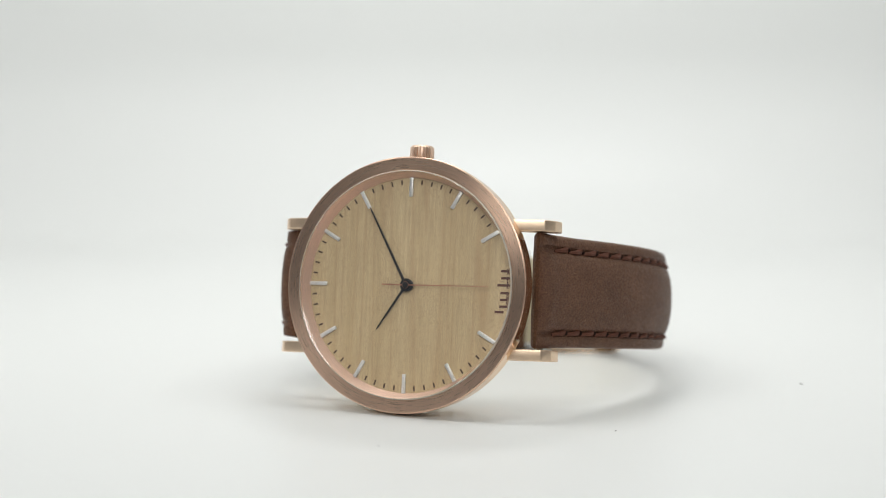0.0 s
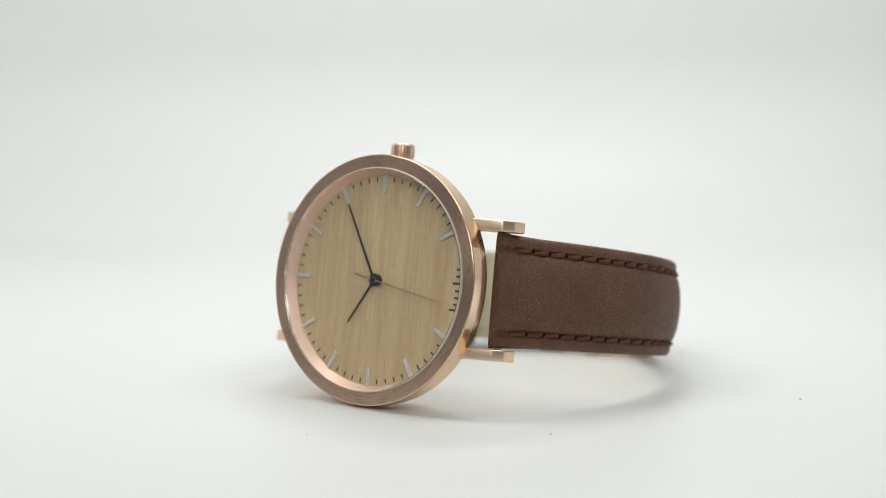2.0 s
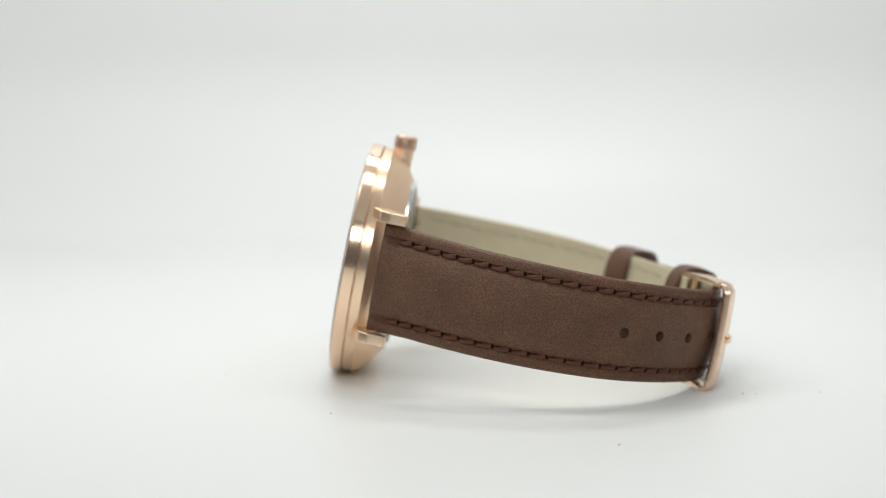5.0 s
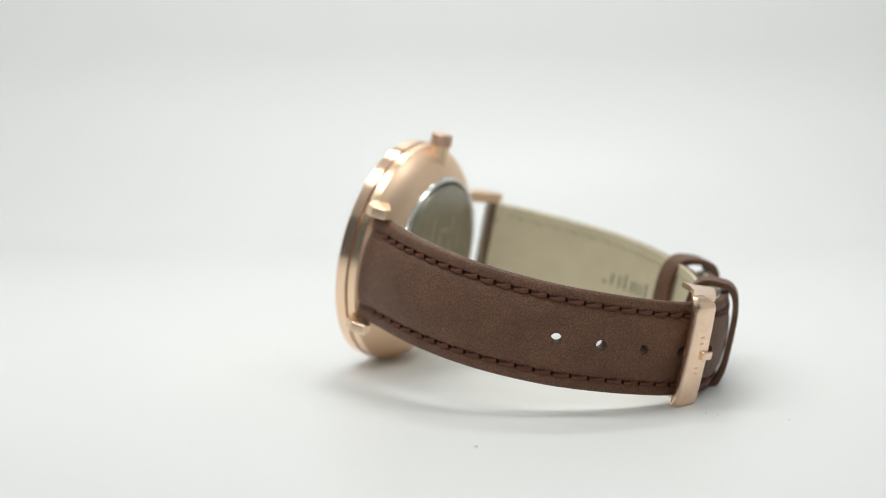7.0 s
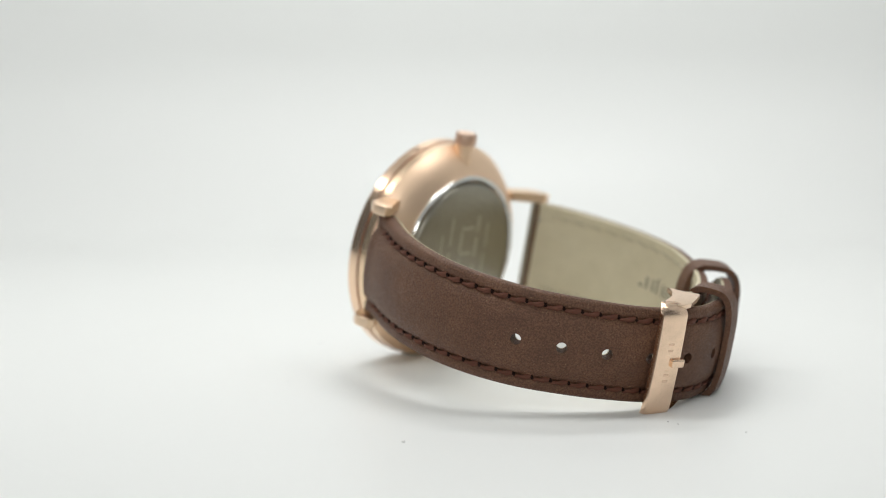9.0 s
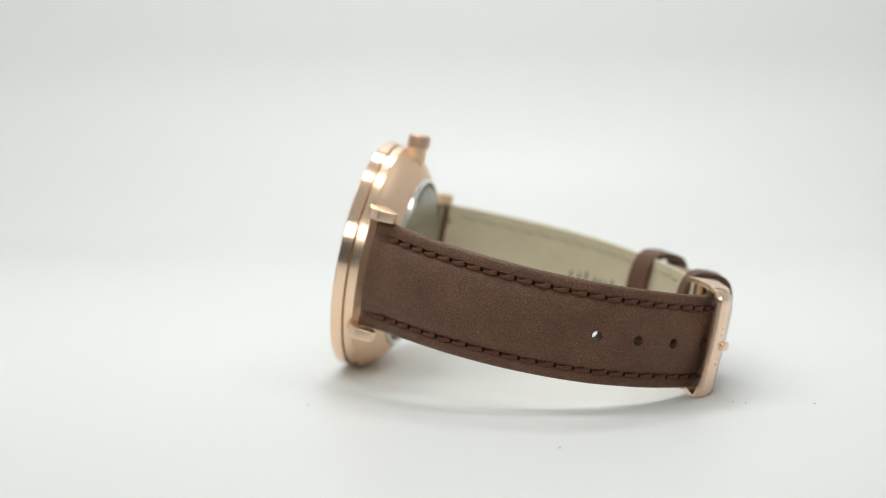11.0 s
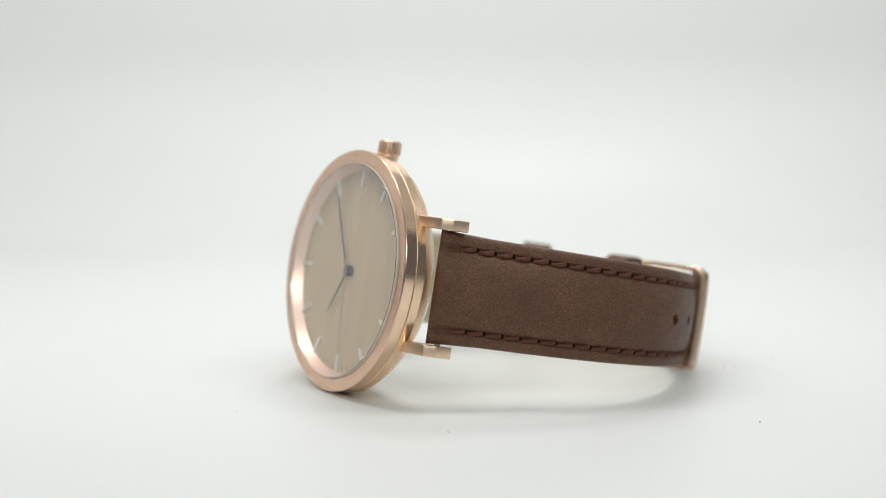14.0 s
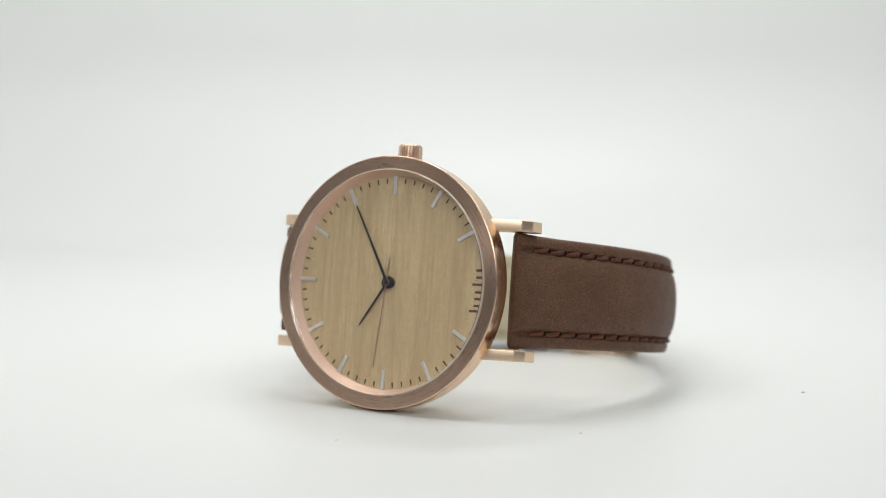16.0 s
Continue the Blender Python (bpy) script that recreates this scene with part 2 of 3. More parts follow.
def sweep(path, s0, s1, half, thick, section, steps, shift=0.0):
    bm = bmesh.new()
    rings = []
    for i in range(steps + 1):
        s = s0 + (s1 - s0) * i / steps
        h, t = half(s), thick(s) / 2
        rings.append([bm.verts.new(path.place(s, a * h + path.lift, b * t + shift)) for a, b in section])
    n = len(section)
    for p, q in zip(rings, rings[1:]):
        for j in range(n):
            bm.faces.new((p[j], p[(j + 1) % n], q[(j + 1) % n], q[j]))
    bm.faces.new(rings[0][::-1])
    bm.faces.new(rings[-1])
    return bm


# ---- the tent ----
def wall(name, x0, x1, y0, y1, z0, z1, mat):
    return tagged(link(name, box(x0, x1, y0, y1, z0, z1, 0.0), mat, smooth=False), kind="structure")


def sweep_sheet():
    """The white sheet that lies flat, then curves up into the background."""
    line = [(-95.0, 0.0), (-40.0, 0.0), (-10.0, 0.0), (8.0, 0.0), (CURVE_Y, 0.0)]
    for i in range(1, 25):
        a = radians(90 * i / 24)
        line.append((CURVE_Y + CURVE_R * math.sin(a), CURVE_R * (1 - math.cos(a))))
    line.append((CURVE_Y + CURVE_R, 30.0))
    thick = [(y + 0.3, z - 0.3) if y > CURVE_Y else (y, z - 0.3) for y, z in line]
    bm = bmesh.new()
    loops = [[bm.verts.new((x, y, z)) for y, z in line + thick[::-1]] for x in (-50, 50)]
    n = len(loops[0])
    for k in range(n):
        bm.faces.new((loops[0][k], loops[0][(k + 1) % n], loops[1][(k + 1) % n], loops[1][k]))
    return bm


CURVE_Y, CURVE_R = 17.0, 5.5
tagged(link("floor", sweep_sheet(), M_FLOOR), kind="structure")
# Side walls and ceiling, out of view, placed for bounce light and reflections.
wall("wall_left", -25.6, -25, -1.5, 22.4, 0.05, 30, M_WALL)
wall("wall_right", 33, 33.6, -6, 22.4, 0.05, 30, M_WALL)
wall("ceiling", -32.6, 35.6, -30, 23.2, 30.05, 30.6, M_WALL)

# ---- the watch's own frame: x to its strap's long side, y to the crown, z out of the dial ----
AX = Vector((0.94027, -0.34043, 0.0)).normalized()
AZ = Vector((-0.33414, -0.92292, 0.19121)).normalized()
AY = AZ.cross(AX)
SEAT = Matrix((AX, AY, AZ)).transposed().to_4x4()
SEAT.translation = Vector((-1.783, -2.364, 2.020)) * CM
SEAT = SEAT @ pose(0, 0, 0, 0, 0.5, 1.9)

watch = tagged(new("wristwatch"), "rose gold wristwatch with wooden dial and brown leather strap", "watch")


def part(name, bm, mat, parent=None, label="", smooth=True, m=None, sharp=38):
    """A mesh under the watch (in the watch's frame), or under one of its parts."""
    if parent is None:
        return link(name, bm, mat, watch, label, smooth, SEAT @ (m or Matrix.Identity(4)), sharp)
    return link(name, bm, mat, parent, label, smooth, m)


def at(x, y, z=0.0, turn=0.0):
    return pose(x * CM, y * CM, z * CM, 0, 0, turn)


# case, bezel and back
part("bezel", radial(lathe([(2.004, 0.114), (2.019, 0.108), (2.026, 0.094), (2.022, -0.082), (2.006, -0.094), (1.85, -0.094), (1.85, 0.01),
                            (1.812, 0.050), (1.813, 0.108), (1.821, 0.114)], 160)), [M_BRUSH, M_POLISH], label="circular-brushed rose gold bezel", sharp=12)
part("inner_ring", lathe([(1.845, 0.035), (1.845, -0.13), (1.700, -0.13), (1.706, -0.112), (1.808, 0.042)], 128), M_RING, label="sloping rose gold inner ring", sharp=12)
part("middle_case", radial(lathe([(1.95, -0.088), (1.95, -0.112), (1.990, -0.112), (2.000, -0.122), (2.000, -0.272), (1.982, -0.292), (1.945, -0.355), (1.885, -0.430), (1.805, -0.510), (1.705, -0.588), (1.60, -0.652), (1.535, -0.685), (1.52, -0.70),
                           (1.40, -0.70), (1.40, -0.22), (1.78, -0.22), (1.78, -0.088)], 160)), [M_SATIN, M_CASE], label="rose gold case tapering to the back", sharp=12)
back = part("case_back", lathe([(1.385, -0.66), (1.385, -0.755), (1.365, -0.782), (1.31, -0.798), (0.0, -0.805), (0.0, -0.66)], 128, closed=False),
            M_STEEL, label="brushed steel case back with worn etching")
part("back_rim", lathe([(1.515, -0.66), (1.512, -0.725), (1.495, -0.755), (1.455, -0.762), (1.43, -0.745), (1.43, -0.66)], 128), M_STEEL_RIM, label="bright steel rim round the case back")
part("back_dark_ring", lathe([(1.429, -0.66), (1.429, -0.70), (1.386, -0.70), (1.386, -0.66)], 96), M_GROOVE, label="near-black ring in the groove round the case back")

# strap lugs
LUG = [(1.62, 0.16), (2.165, 0.335), (2.28, 0.50), (2.30, 0.78), (2.15, 0.81), (1.98, 0.66), (1.55, 0.46)]
for sx, longer in ((1, 1.0), (-1, 1.05)):
    for lo, hi in ((0.895, 1.075), (-1.125, -0.945)):
        bm = prism([(x * longer, y) for x, y in LUG] if sx > 0 else [(-x * longer, y) for x, y in LUG[::-1]], lo, hi, 0.026, 3)
        bmesh.ops.transform(bm, matrix=Matrix(((1, 0, 0, 0), (0, 0, 1, 0), (0, -1, 0, 0), (0, 0, 0, 1))), verts=bm.verts)
        part("lug", bm, M_LUG, label="pale rose gold strap lug", sharp=20)
    part("spring_bar", rod((sx * 2.03 * longer, -0.95, -0.665), (sx * 2.03 * longer, 0.90, -0.665), 0.05), M_STEEL, label="steel spring bar")


# crown: a fluted knob on a short stem, standing out of the tapered case
def crown():
    bm = bmesh.new()
    n, rings = 144, []
    for h, r, flute in ((0.0, 0.175, 0), (0.0, 0.188, 1), (0.02, 0.195, 1), (0.175, 0.195, 1), (0.20, 0.186, 0.4), (0.222, 0.165, 0), (0.226, 0.12, 0)):
        rings.append([bm.verts.new(((r - flute * 0.018 * (i % 6 in (0, 1))) * math.cos(2 * math.pi * i / n), h, (r - flute * 0.018 * (i % 6 in (0, 1))) * math.sin(2 * math.pi * i / n)))
                      for i in range(n)])
    for p, q in zip(rings, rings[1:]):
        for i in range(n):
            bm.faces.new((p[i], p[(i + 1) % n], q[(i + 1) % n], q[i]))
    bm.faces.new(rings[0])
    bm.faces.new(rings[-1])
    bmesh.ops.translate(bm, vec=(0, 2.035, -0.44), verts=bm.verts)
    return bm


part("crown", crown(), M_CROWN, label="fluted rose gold winding crown")
part("stem", rod((0, 1.6, -0.44), (0, 2.04, -0.44), 0.165, n=32), M_SATIN)

# dial with its markers
DIAL = -0.120
dial = part("dial", lathe([(1.74, DIAL), (1.74, DIAL - 0.04), (0.0, DIAL - 0.04), (0.0, DIAL)], 128, closed=False), M_WOOD, label="pale maple wood dial", smooth=False)
index_mesh = None
for k in range(12):
    if k == 0:  # the maker's mark stands here instead
        continue
    a = radians(-30 * k)
    m = at(1.56 * math.cos(a), 1.56 * math.sin(a), 0, math.degrees(a))
    if index_mesh is None:
        ob = link("hour_index", box(-0.155, 0.150, -0.030, 0.030, DIAL, DIAL + 0.035, 0.008, 2), M_SILVER, dial, "slim silver hour bar", True, m)
        index_mesh = ob.data
    else:
        share("hour_index", index_mesh, dial, m, "slim silver hour bar")
tick_mesh = None
for k in range(60):
    a = radians(-6 * k)
    if k % 5 == 0 or k < 5 or k > 55:
        continue
    m = at(1.635 * math.cos(a), 1.635 * math.sin(a), 0, math.degrees(a))
    if tick_mesh is None:
        ob = link("minute_mark", box(-0.039, 0.039, -0.0135, 0.0135, DIAL - 0.003, DIAL + 0.0015), M_BURN, dial, "burnt minute mark", False, m)
        tick_mesh = ob.data
    else:
        share("minute_mark", tick_mesh, dial, m, "burnt minute mark")

# hub and needles
part("hub", lathe([(0.0, 0.012), (0.04, 0.012), (0.05, 0.004), (0.05, -0.045), (0.095, -0.05), (0.095, DIAL), (0.0, DIAL)], 40, closed=False), M_BLACK)


def needle(length, tail, w0, w1, z, ring, t=0.012):
    outline = [(-tail, -w0), (length * 0.93, -w1), (length, 0.0), (length * 0.93, w1), (-tail, w0)]
    return join(prism(outline, z, z + t), lathe([(0.03, z), (ring, z), (ring, z + t), (0.03, z + t)], 40))


def turned(deg):
    return SEAT @ pose(0, 0, 0, 0, 0, deg)


link("hour_hand", needle(0.875, 0.0, 0.023, 0.013, -0.050, 0.105), M_BLACK, watch, "short black hour needle", False, turned(-122.0 - 2.2))
link("minute_hand", needle(1.405, 0.0, 0.023, 0.013, -0.032, 0.090), M_BLACK, watch, "long black minute needle", False, turned(120.8 - 2.2))
second = link("second_hand", join(prism([(-0.40, -0.012), (1.39, -0.005), (1.39, 0.005), (-0.40, 0.012)], -0.010, -0.002),
                                  lathe([(0.02, -0.012), (0.054, -0.012), (0.054, 0.0), (0.02, 0.0)], 32)), M_COPPER, watch, "thin copper sweep needle", False, turned(0))

# glass, standing proud of the bezel with a rounded edge
glass = part("glass", lathe([(0.0, 0.052), (1.70, 0.052), (1.794, 0.052), (1.794, 0.150), (1.788, 0.156), (1.768, 0.158), (1.2, 0.158), (0.0, 0.158)], 160, closed=False),
             M_GLASS, label="clear flat watch glass with a raised edge", smooth=False)
# Opaque ring; light caught in the clear glass edge, put into its pale colour.
part("glass_edge_glint", lathe([(1.7945, 0.052), (1.7945, 0.150), (1.800, 0.149), (1.8085, 0.138), (1.8105, 0.120), (1.8105, 0.052)], 160), M_EDGE_GLINT,
     label="pale ring for light caught in the watch glass edge")
glass.visible_shadow = False

# ---- strap ----
LONG = Path([(2.030, 0.450), (2.195, 0.800), (2.650, 1.500), (2.994, 2.243), (3.180, 3.040), (3.154, 3.791), (2.947, 4.495), (2.568, 5.073), (2.11, 5.565), (1.575, 5.965), (0.94, 6.20), (0.33, 6.245), (-0.384, 6.070), (-1.090, 5.763), (-1.749, 5.306), (-2.311, 4.696)], 1)
SHORT = Path([(-2.20, 0.56), (-2.39, 0.80), (-2.62, 1.42), (-2.72, 2.30), (-2.64, 3.12), (-2.37, 3.80), (-1.95, 4.365), (-1.457, 4.890), (-0.847, 5.358), (-0.141, 5.705), (0.463, 5.853)], -1, 0.008)


def rounded_end(s, r):
    return math.sqrt(max(0.06, 1 - (1 - min(s, r) / r) ** 2))


def long_half(s):
    w = 0.885 - 0.10 * min(1.0, s / 6.0) + 0.03 * max(0.0, 1 - s / 0.8)
    left = LONG.length - s
    return w * (math.sqrt(max(0.004, 1 - (1 - left / 0.9) ** 2)) if left < 0.9 else 1.0)


def long_thick(s):
    return (0.43 - 0.15 * min(1.0, s / 5.5)) * rounded_end(s, 0.16)


def short_half(s):
    return 0.895 - 0.10 * min(1.0, s / 6.0)


def short_thick(s):
    return (0.40 - 0.17 * min(1.0, s / 4.5)) * rounded_end(s, 0.16)


HOLES = [LONG.near(x, c) for x, c in ((2.987, 4.494), (2.598, 5.072), (2.098, 5.562))]
GAP = (HOLES[2] - HOLES[0]) / 2
HOLES = HOLES + [HOLES[2] + GAP, HOLES[2] + 2 * GAP, HOLES[2] + 3 * GAP]


def pierced(ob, cutters):
    """Cuts the cutters' shapes out of ob for good."""
    mod = ob.modifiers.new("cut", "BOOLEAN")
    tool = new("cutter", bpy.data.meshes.new("cutter"))
    cutters.to_mesh(tool.data)
    cutters.free()
    tool.matrix_basis = Matrix.Scale(1 / CM, 4)
    keep = ob.matrix_basis.copy()
    par, ob.parent = ob.parent, None
    ob.matrix_basis = Matrix.Scale(1 / CM, 4)
    mod.object, mod.solver = tool, "EXACT"
    bpy.context.view_layer.update()
    done = bpy.data.meshes.new_from_object(ob.evaluated_get(bpy.context.evaluated_depsgraph_get()))
    ob.modifiers.clear()
    old, ob.data = ob.data, done
    ob.parent, ob.matrix_basis = par, keep
    bpy.data.objects.remove(tool)
    bpy.data.meshes.remove(old)


def hole_cutters():
    bms = []
    for s in HOLES:
        bms.append(rod(LONG.place(s, LONG.lift, -0.4) * CM, LONG.place(s, LONG.lift, 0.4) * CM, 0.088 * CM, n=20))
    return join(*bms)


LINER = [(-0.975, -0.2), (-0.95, 0.5), (0.95, 0.5), (0.975, -0.2), (0.955, -1.0), (-0.955, -1.0)]
strap_long = part("long_strap", sweep(LONG, 0.0, LONG.length, long_half, long_thick, SECTION, 150), M_LEATHER, label="padded brown leather strap with punched holes")
pierced(strap_long, hole_cutters())
strap_short = part("short_strap", sweep(SHORT, 0.0, SHORT.length, short_half, short_thick, FLAT, 110), M_LEATHER, label="padded brown leather buckle strap")
for path, ob, half, thick in ((LONG, strap_long, long_half, long_thick), (SHORT, strap_short, short_half, short_thick)):
    lining = link("lining", sweep(path, 0.14, path.length - (0.5 if path is LONG else 0.12), lambda s: half(s) * (1.04 if path is SHORT else 1.0), lambda s: 0.05 if path is LONG else 0.10, LINER, 90, 0.0), M_LINING, ob,
                  "pale beige leather lining", True)
    for i, v in enumerate(lining.data.vertices):
        s = 0.14 + (path.length - (0.5 if path is LONG else 0.12) - 0.14) * (i // len(LINER)) / 90
        _, _, o = path.point(s)
        v.co += Vector((o.x, 0, -o.y)) * ((0.012 if path is LONG else 0.037) - thick(s) / 2) * CM
    if path is LONG:
        pierced(lining, hole_cutters())


def stitch_mesh(name, mat, size=1.0):
    """A plump thread diving in at both ends, where pit shade is painted dark."""
    bm = bmesh.new()
    n, rings = 12, []
    for i in range(9):
        t = i / 8
        x = (t - 0.5) * 0.30
        r = 0.039 * size * (math.sin(math.pi * (0.08 + 0.84 * t)) ** 0.55)
        z = 0.024 * math.sin(math.pi * t) - 0.014
        y = (t - 0.5) * 0.050
        ring = []
        for j in range(n):
            a = 2 * math.pi * j / n
            ply = r * (1 + 0.30 * math.cos(2 * (a - 4.2 * t)))
            ring.append(bm.verts.new((x, y + ply * math.cos(a), z + 0.7 * ply * math.sin(a))))
        rings.append(ring)
    for i, (p, q) in enumerate(zip(rings, rings[1:])):
        for j in range(n):
            f = bm.faces.new((p[j], p[(j + 1) % n], q[(j + 1) % n], q[j]))
            f.material_index = 1 if i == 7 else 0
    for r in (rings[0], rings[-1]):
        bm.faces.new(r).material_index = 1
    pit = bmesh.new()
    bmesh.ops.create_uvsphere(pit, u_segments=8, v_segments=5, radius=0.024 * size)
    bmesh.ops.scale(pit, vec=(1.1, 0.95, 0.40), verts=pit.verts)
    bmesh.ops.translate(pit, vec=(0.142, 0, 0.0), verts=pit.verts)
    for f in pit.faces:
        f.material_index = 1
    bm = join(bm, pit)
    return link(name, bm, [mat, M_PIT_SHADE if mat is M_THREAD else M_THREAD_PALE])


def stitch_line(path, ob, half, thick, s0, s1, sign, rise):
    global thread
    n = round((s1 - s0) / 0.285)
    for i in range(n):
        s = s0 + (s1 - s0) * (i + 0.5) / n
        m = path.frame_at(s, sign * half(s) * 0.735 + path.lift, thick(s) / 2 * rise)
        if thread is None:
            thread = stitch_mesh("stitch", M_THREAD)
            thread.parent, thread.matrix_basis = ob, m
        else:
            share("stitch", thread.data, ob, m)


thread = None
for sign in (1, -1):
    stitch_line(LONG, strap_long, long_half, long_thick, 0.33, LONG.length - 0.95, sign, 0.27)
    stitch_line(SHORT, strap_short, short_half, short_thick, 0.33, SHORT.length - 0.6, sign, 0.62)
pale = None
for sign in (1, -1):
    n = 14
    for i in range(n):
        s = 0.45 + (SHORT.length - 1.6) * (i + 0.5) / n
        m = SHORT.frame_at(s, sign * short_half(s) * 0.80 + SHORT.lift, -short_thick(s) / 2 - 0.024)
        if pale is None:
            pale = stitch_mesh("lining_stitch", M_THREAD_PALE, 0.6)
            pale.parent, pale.matrix_basis = strap_short, m
        else:
            share("lining_stitch", pale.data, strap_short, m)


knob_place = SHORT.place(0.16, 0.60, -0.17)
part("release_pin", rod(knob_place, SHORT.place(0.16, 0.60, -0.26), 0.045, n=16), M_STEEL, label="small steel quick-release knob")


# keepers: two leather loops round both layers
def keeper(s_short, width, gap_out):
    p, d, o = SHORT.point(s_short)
    q = min((LONG.fine[i] for i in range(len(LONG.fine) // 2, len(LONG.fine))), key=lambda f: (f - p).length)
    mid, out = (p + q) / 2, (q - p).normalized()
    along = Vector((out.y, -out.x))
    reach = (q - p).length / 2 + 0.135 + gap_out
    h, t = 0.85, 0.095
    loop_in, loop_out = [], []
    for i in range(48):
        a = 2 * math.pi * i / 48
        ca, sa = math.cos(a), math.sin(a)
        e = 0.60
        x, y = math.copysign(abs(ca) ** e, ca), math.copysign(abs(sa) ** e, sa)
        loop_in.append((x * reach, y * h))
        loop_out.append((x * (reach + t), y * (h + t)))
    bm = bmesh.new()
    rings = []
    for k, (lp, w) in enumerate(((loop_in, -0.44), (loop_out, -0.44), (loop_out, 0.44), (loop_in, 0.44))):
        rings.append([bm.verts.new((mid.x + out.x * x + along.x * w * width, y, -(mid.y + out.y * x + along.y * w * width))) for x, y in lp])
    for k in range(4):
        p4, q4 = rings[k], rings[(k + 1) % 4]
        for i in range(48):
            bm.faces.new((p4[i], p4[(i + 1) % 48], q4[(i + 1) % 48], q4[i]))
    bmesh.ops.bevel(bm, geom=[e for e in bm.edges if e.calc_face_angle(0) > 1.0], offset=0.02, segments=2, affect="EDGES")
    return bm


part("keeper", keeper(SHORT.near(-1.53, 4.83) - 0.08, 0.52, 0.05), M_LEATHER, label="brown leather strap keeper loop")
part("keeper", keeper(SHORT.near(-0.18, 5.69), 0.50, 0.02), M_LEATHER, label="brown leather strap keeper loop")

# buckle: a frame round the long strap, its pin through a hole
HINGE, BAR = Vector((0.50, 5.82)), Vector((1.505, 6.30))
BAR_ALONG, BAR_OUT = Vector((0.954, -0.30)).normalized(), Vector((0.30, 0.954)).normalized()
FLIP = Matrix(((1, 0, 0, 0), (0, 0, 1, 0), (0, -1, 0, 0), (0, 0, 0, 1)))
LIFT = -0.015


def buckle():
    bms = []
    # front bar: a wide plate, gently arched, its ends turned in
    bm = bmesh.new()
    rings = []
    for i in range(25):
        v = -0.925 + 1.85 * i / 24
        end = max(0.0, (abs(v) - 0.76) / 0.165)
        w = 0.25 * (1 - 0.30 * end ** 3)
        rise = 0.03 * (1 - (v / 0.925) ** 2) - 0.11 * end ** 2.5
        ring = []
        for a, b in ((-w, 0.0), (-w + 0.012, 0.03), (-w + 0.05, 0.045), (w - 0.05, 0.045), (w - 0.012, 0.03), (w, -0.05), (w - 0.03, -0.105), (-w + 0.03, -0.105)):
            p = BAR + BAR_ALONG * a + BAR_OUT * (b + rise)
            ring.append(bm.verts.new((p.x, v + LIFT, -p.y)))
        rings.append(ring)
    for p, q in zip(rings, rings[1:]):
        for j in range(8):
            bm.faces.new((p[j], p[(j + 1) % 8], q[(j + 1) % 8], q[j]))
    bm.faces.new(rings[0])
    bm.faces.new(rings[-1])
    bms.append(bm)
    # two side arms that flare into a fishtail at the hinge
    arm = [(0.66, 5.57), (0.82, 5.79), (1.06, 5.94), (1.35, 6.02), (1.60, 6.09), (1.64, 6.14), (1.33, 6.345), (1.10, 6.32), (0.80, 6.21), (0.58, 6.12), (0.40, 6.04), (0.52, 5.92), (0.60, 5.76)]
    for sign in (1, -1):
        v0 = sign * 0.845 + LIFT
        bm = prism(arm, min(v0, v0 + sign * 0.08), max(v0, v0 + sign * 0.08), 0.016, 2)
        bmesh.ops.transform(bm, matrix=FLIP, verts=bm.verts)
        bms.append(bm)
    bms.append(rod((HINGE.x, -0.85, -HINGE.y), (HINGE.x, 0.85, -HINGE.y), 0.06))
    return join(*bms)


frame_part = part("buckle_frame", buckle(), M_BAR, label="brushed rose gold buckle frame")


def pin():
    tip = BAR - BAR_ALONG * 0.14 + BAR_OUT * 0.05
    bm = rod((HINGE.x, LIFT, -HINGE.y), (tip.x, LIFT, -tip.y), 0.045, n=14)
    end = BAR - BAR_ALONG * 0.17 + BAR_OUT * 0.085
    bm2 = box(-0.12, 0.12, -0.07, 0.07, -0.05, 0.05, 0.035, 3)
    x = Vector((BAR_ALONG.x, 0, -BAR_ALONG.y))
    z = Vector((BAR_OUT.x, 0, -BAR_OUT.y))
    m = Matrix((x, z.cross(x), z)).transposed().to_4x4()
    m.translation = Vector((end.x, LIFT, -end.y))
    bmesh.ops.transform(bm2, matrix=m, verts=bm2.verts)
    return join(bm, bm2)


part("buckle_pin", pin(), M_BAR, label="rose gold buckle pin")

# marks: plain bars where the maker's lettering stands
for y, x0, x1 in ((-0.385, 1.47, 1.62), (-0.30, 1.545, 1.66), (-0.195, 1.55, 1.67), (-0.09, 1.555, 1.68), (0.03, 1.50, 1.69), (0.14, 1.56, 1.685), (0.25, 1.555, 1.68), (0.385, 1.645, 1.668)):
    link("maker_mark", box(x0, x1, y - 0.019, y + 0.019, DIAL - 0.003, DIAL + 0.0018), M_LOGO, dial, "dark red-brown burnt bar", False)
for y0, y1 in ((-0.40, -0.33), (-0.30, -0.08), (-0.02, 0.13), (0.20, 0.29)):
    link("maker_mark", box(1.655, 1.672, y0, y1, DIAL - 0.003, DIAL + 0.0016), M_LOGO, dial, "dark red-brown burnt bar", False)
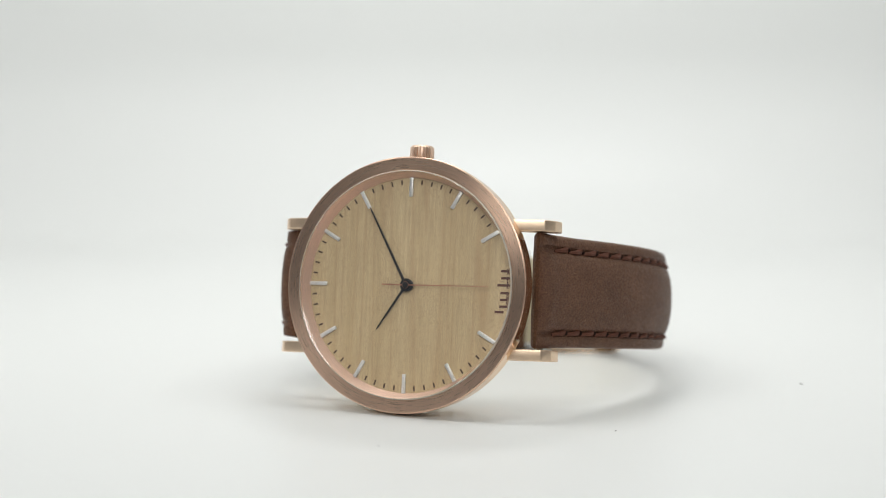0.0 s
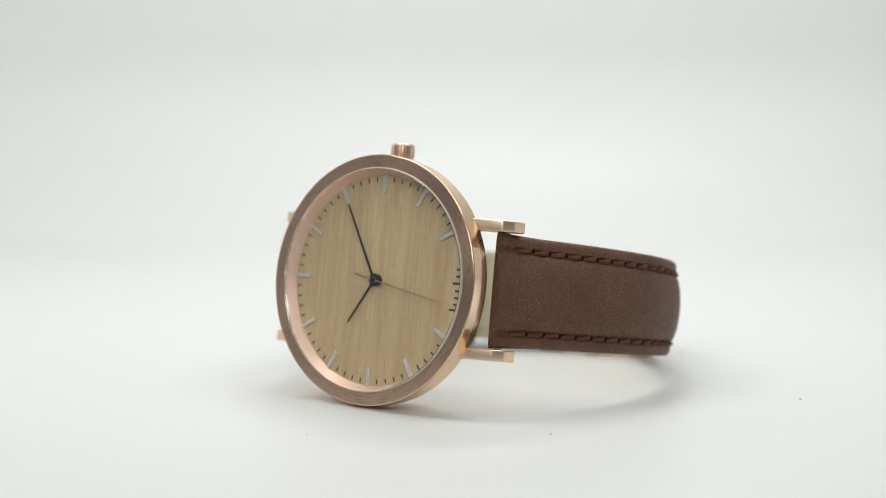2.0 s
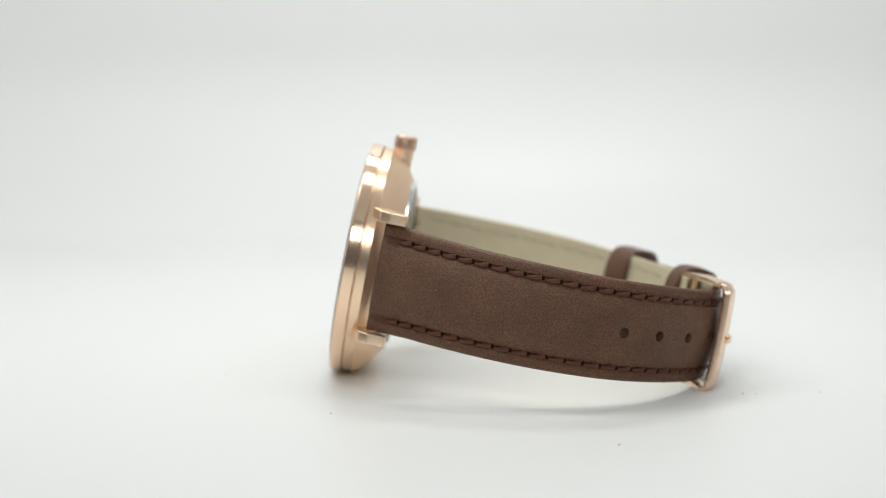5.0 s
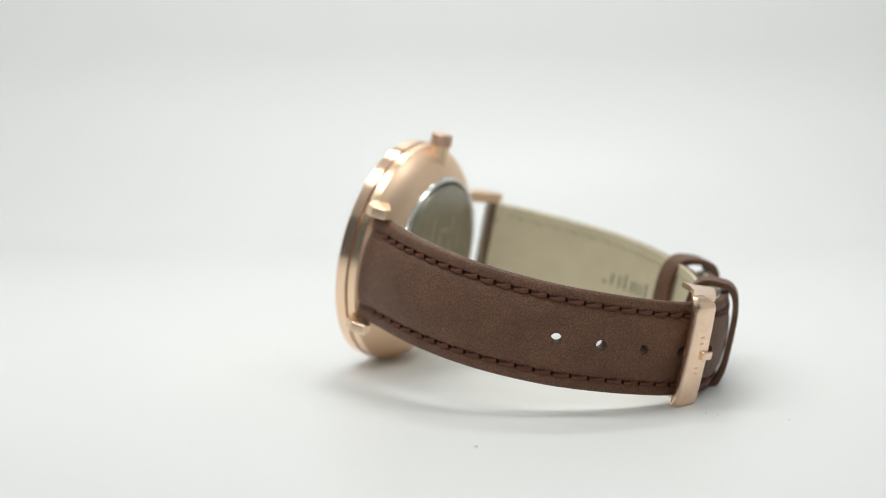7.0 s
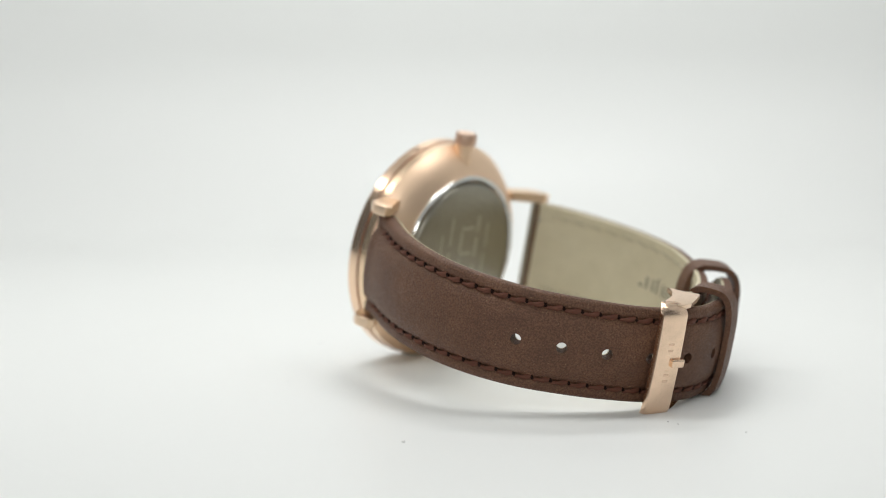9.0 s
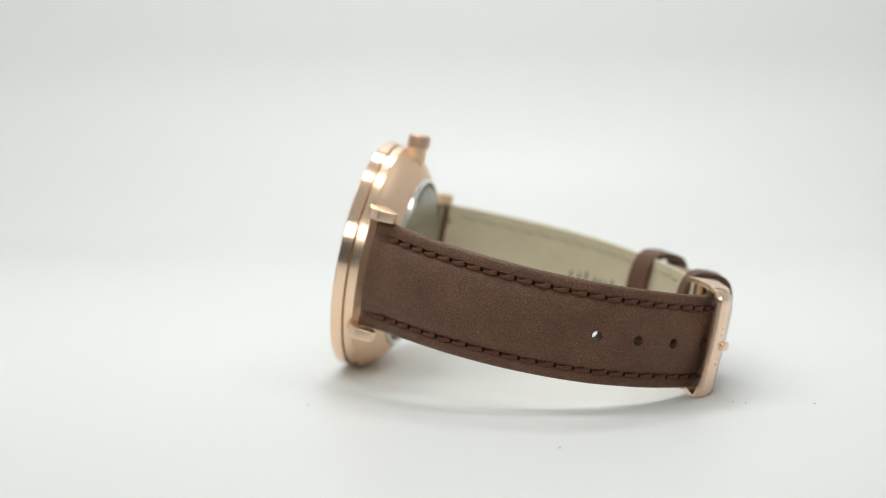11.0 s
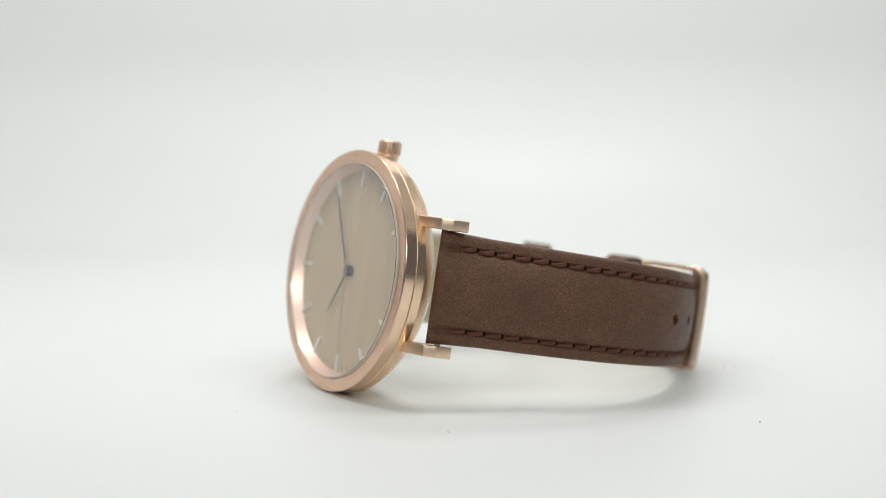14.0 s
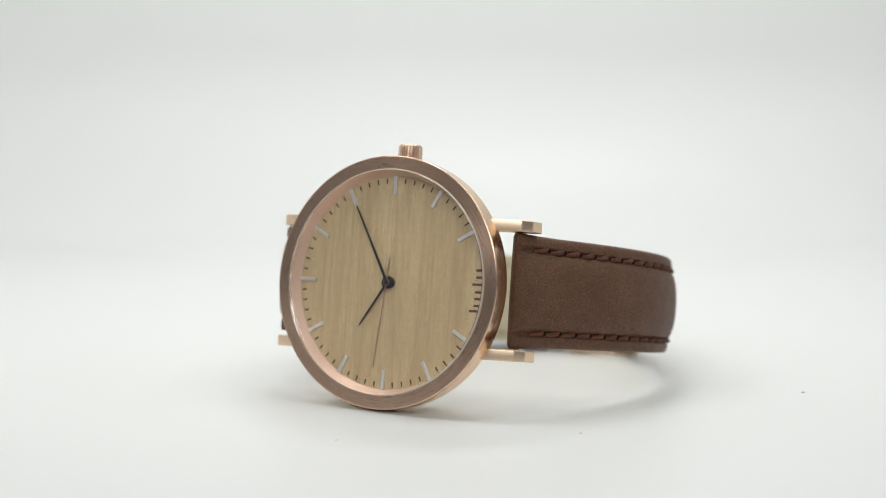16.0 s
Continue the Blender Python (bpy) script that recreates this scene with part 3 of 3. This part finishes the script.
for x, y, w, h in ((-0.34, 0.62, 0.07, 0.30), (-0.34, 0.18, 0.07, 0.34), (-0.34, -0.30, 0.07, 0.26), (-0.05, 0.55, 0.34, 0.07), (0.10, 0.30, 0.07, 0.36), (-0.06, 0.08, 0.30, 0.07), (0.08, -0.18, 0.07, 0.30),
                   (-0.08, -0.42, 0.26, 0.07), (0.40, 0.50, 0.05, 0.50), (0.40, -0.10, 0.05, 0.44), (-0.62, 0.40, 0.05, 0.46), (-0.62, -0.16, 0.05, 0.40), (0.64, 0.16, 0.04, 0.60)):
    link("etched_bar", box(x - w / 2, x + w / 2, y - h / 2, y + h / 2, -0.8085, -0.80), M_ETCH, back, "pale worn etched bar", False)
for ds, w, h in ((0.0, 0.035, 0.26), (0.10, 0.03, 0.17), (0.18, 0.03, 0.17), (0.26, 0.03, 0.17), (0.38, 0.03, 0.26), (0.47, 0.03, 0.17), (0.58, 0.03, 0.17), (0.68, 0.045, 0.045)):
    s, w, h = SHORT.near(-2.0, 4.3) - 0.12 - ds * 1.75, w * 1.9, min(h, 0.215) * 1.3
    m = SHORT.frame_at(s, 0.03 + (h - 0.221) / 2, -short_thick(s) / 2 - 0.014)
    link("stamped_bar", box(-w / 2, w / 2, -h / 2, h / 2, -0.004, 0.004), M_STAMP, strap_short, "faint grey stamped bar", False, m)
for dv in (-0.30, -0.20, -0.10, 0.10, 0.20, 0.30):
    c = BAR + BAR_OUT * 0.0735
    m = Matrix((Vector((BAR_ALONG.x, 0, -BAR_ALONG.y)), Vector((0, 1, 0)), Vector((BAR_OUT.x, 0, -BAR_OUT.y)))).transposed().to_4x4()
    m.translation = Vector((c.x, LIFT + dv, -c.y)) * CM
    link("etched_bar", box(-0.05, 0.05, -0.02, 0.02, -0.006, 0.001), M_ETCH_ROSE, frame_part, "fine etched bar", False, m)

# ---- the turning platter, flush with the floor, and dust on it ----
platter = tagged(link("turntable_platter", lathe([(0.0, 0.002), (8.9, 0.002), (9.0, 0.0008), (9.0, -0.25), (0.0, -0.25)], 200, closed=False), M_FLOOR),
                 "flat white turntable platter under the watch", "turntable")
DUST = []
for x, y, size in ((4.79, -0.19, 0.032), (2.18, 3.15, 0.021), (2.28, 3.33, 0.021), (2.46, 4.42, 0.02), (1.46, -3.69, 0.02), (-2.05, -4.72, 0.018)):
    bm = bmesh.new()
    bmesh.ops.create_icosphere(bm, subdivisions=2, radius=size)
    for v in bm.verts:
        v.co *= 0.7 + 0.5 * random.random()
    bmesh.ops.scale(bm, vec=(1.0, 0.45, 0.25), verts=bm.verts)
    bmesh.ops.rotate(bm, matrix=Matrix.Rotation(random.random() * 3, 3, "Z"), verts=bm.verts)
    bmesh.ops.translate(bm, vec=(x, y, 0.004 + size * 0.1), verts=bm.verts)
    DUST.append(tagged(link("dust_speck", bm, M_DUST), "tiny grey dust speck lying on the white platter", "dust", "dust on the platter"))


# ---- what moves: the platter turns and swings back, the second needle ticks ----
TURN = [(0, 0), (0.5, 0), (0.8, -0.2), (1, -1.3), (1.5, -6.9), (2, -14.7), (2.5, -22.8), (3, -31.5), (3.5, -43), (4, -54), (4.2, -57.4), (5.2, -73), (6.3, -88), (6.5, -90.4), (7, -95.2), (7.5, -101), (8, -105.8), (8.5, -109.3), (8.7, -109.6), (9, -108.5), (9.2, -107), (10.2, -93.4), (11.3, -76.3), (11.5, -73.5), (12, -66.2), (12.5, -58.8), (13, -50.6), (13.5, -42.4), (14, -37.1), (14.5, -30), (15, -23.9), (15.5, -14.7), (16, -8.1)]


def motions():
    rows = [(t, pose(0, 0, 0, 0, 0, a)) for t, a in TURN]
    for thing in (watch, platter, *DUST):
        walk(thing, rows)
    ticks = [(0.0, turned(0))]
    for k in range(16):
        ticks += [(0.20 + k, turned(-6 * k)), (0.27 + k, turned(-6 * (k + 1)))]
    ticks.append((16.0, turned(-96)))
    walk(second, ticks)


motions()
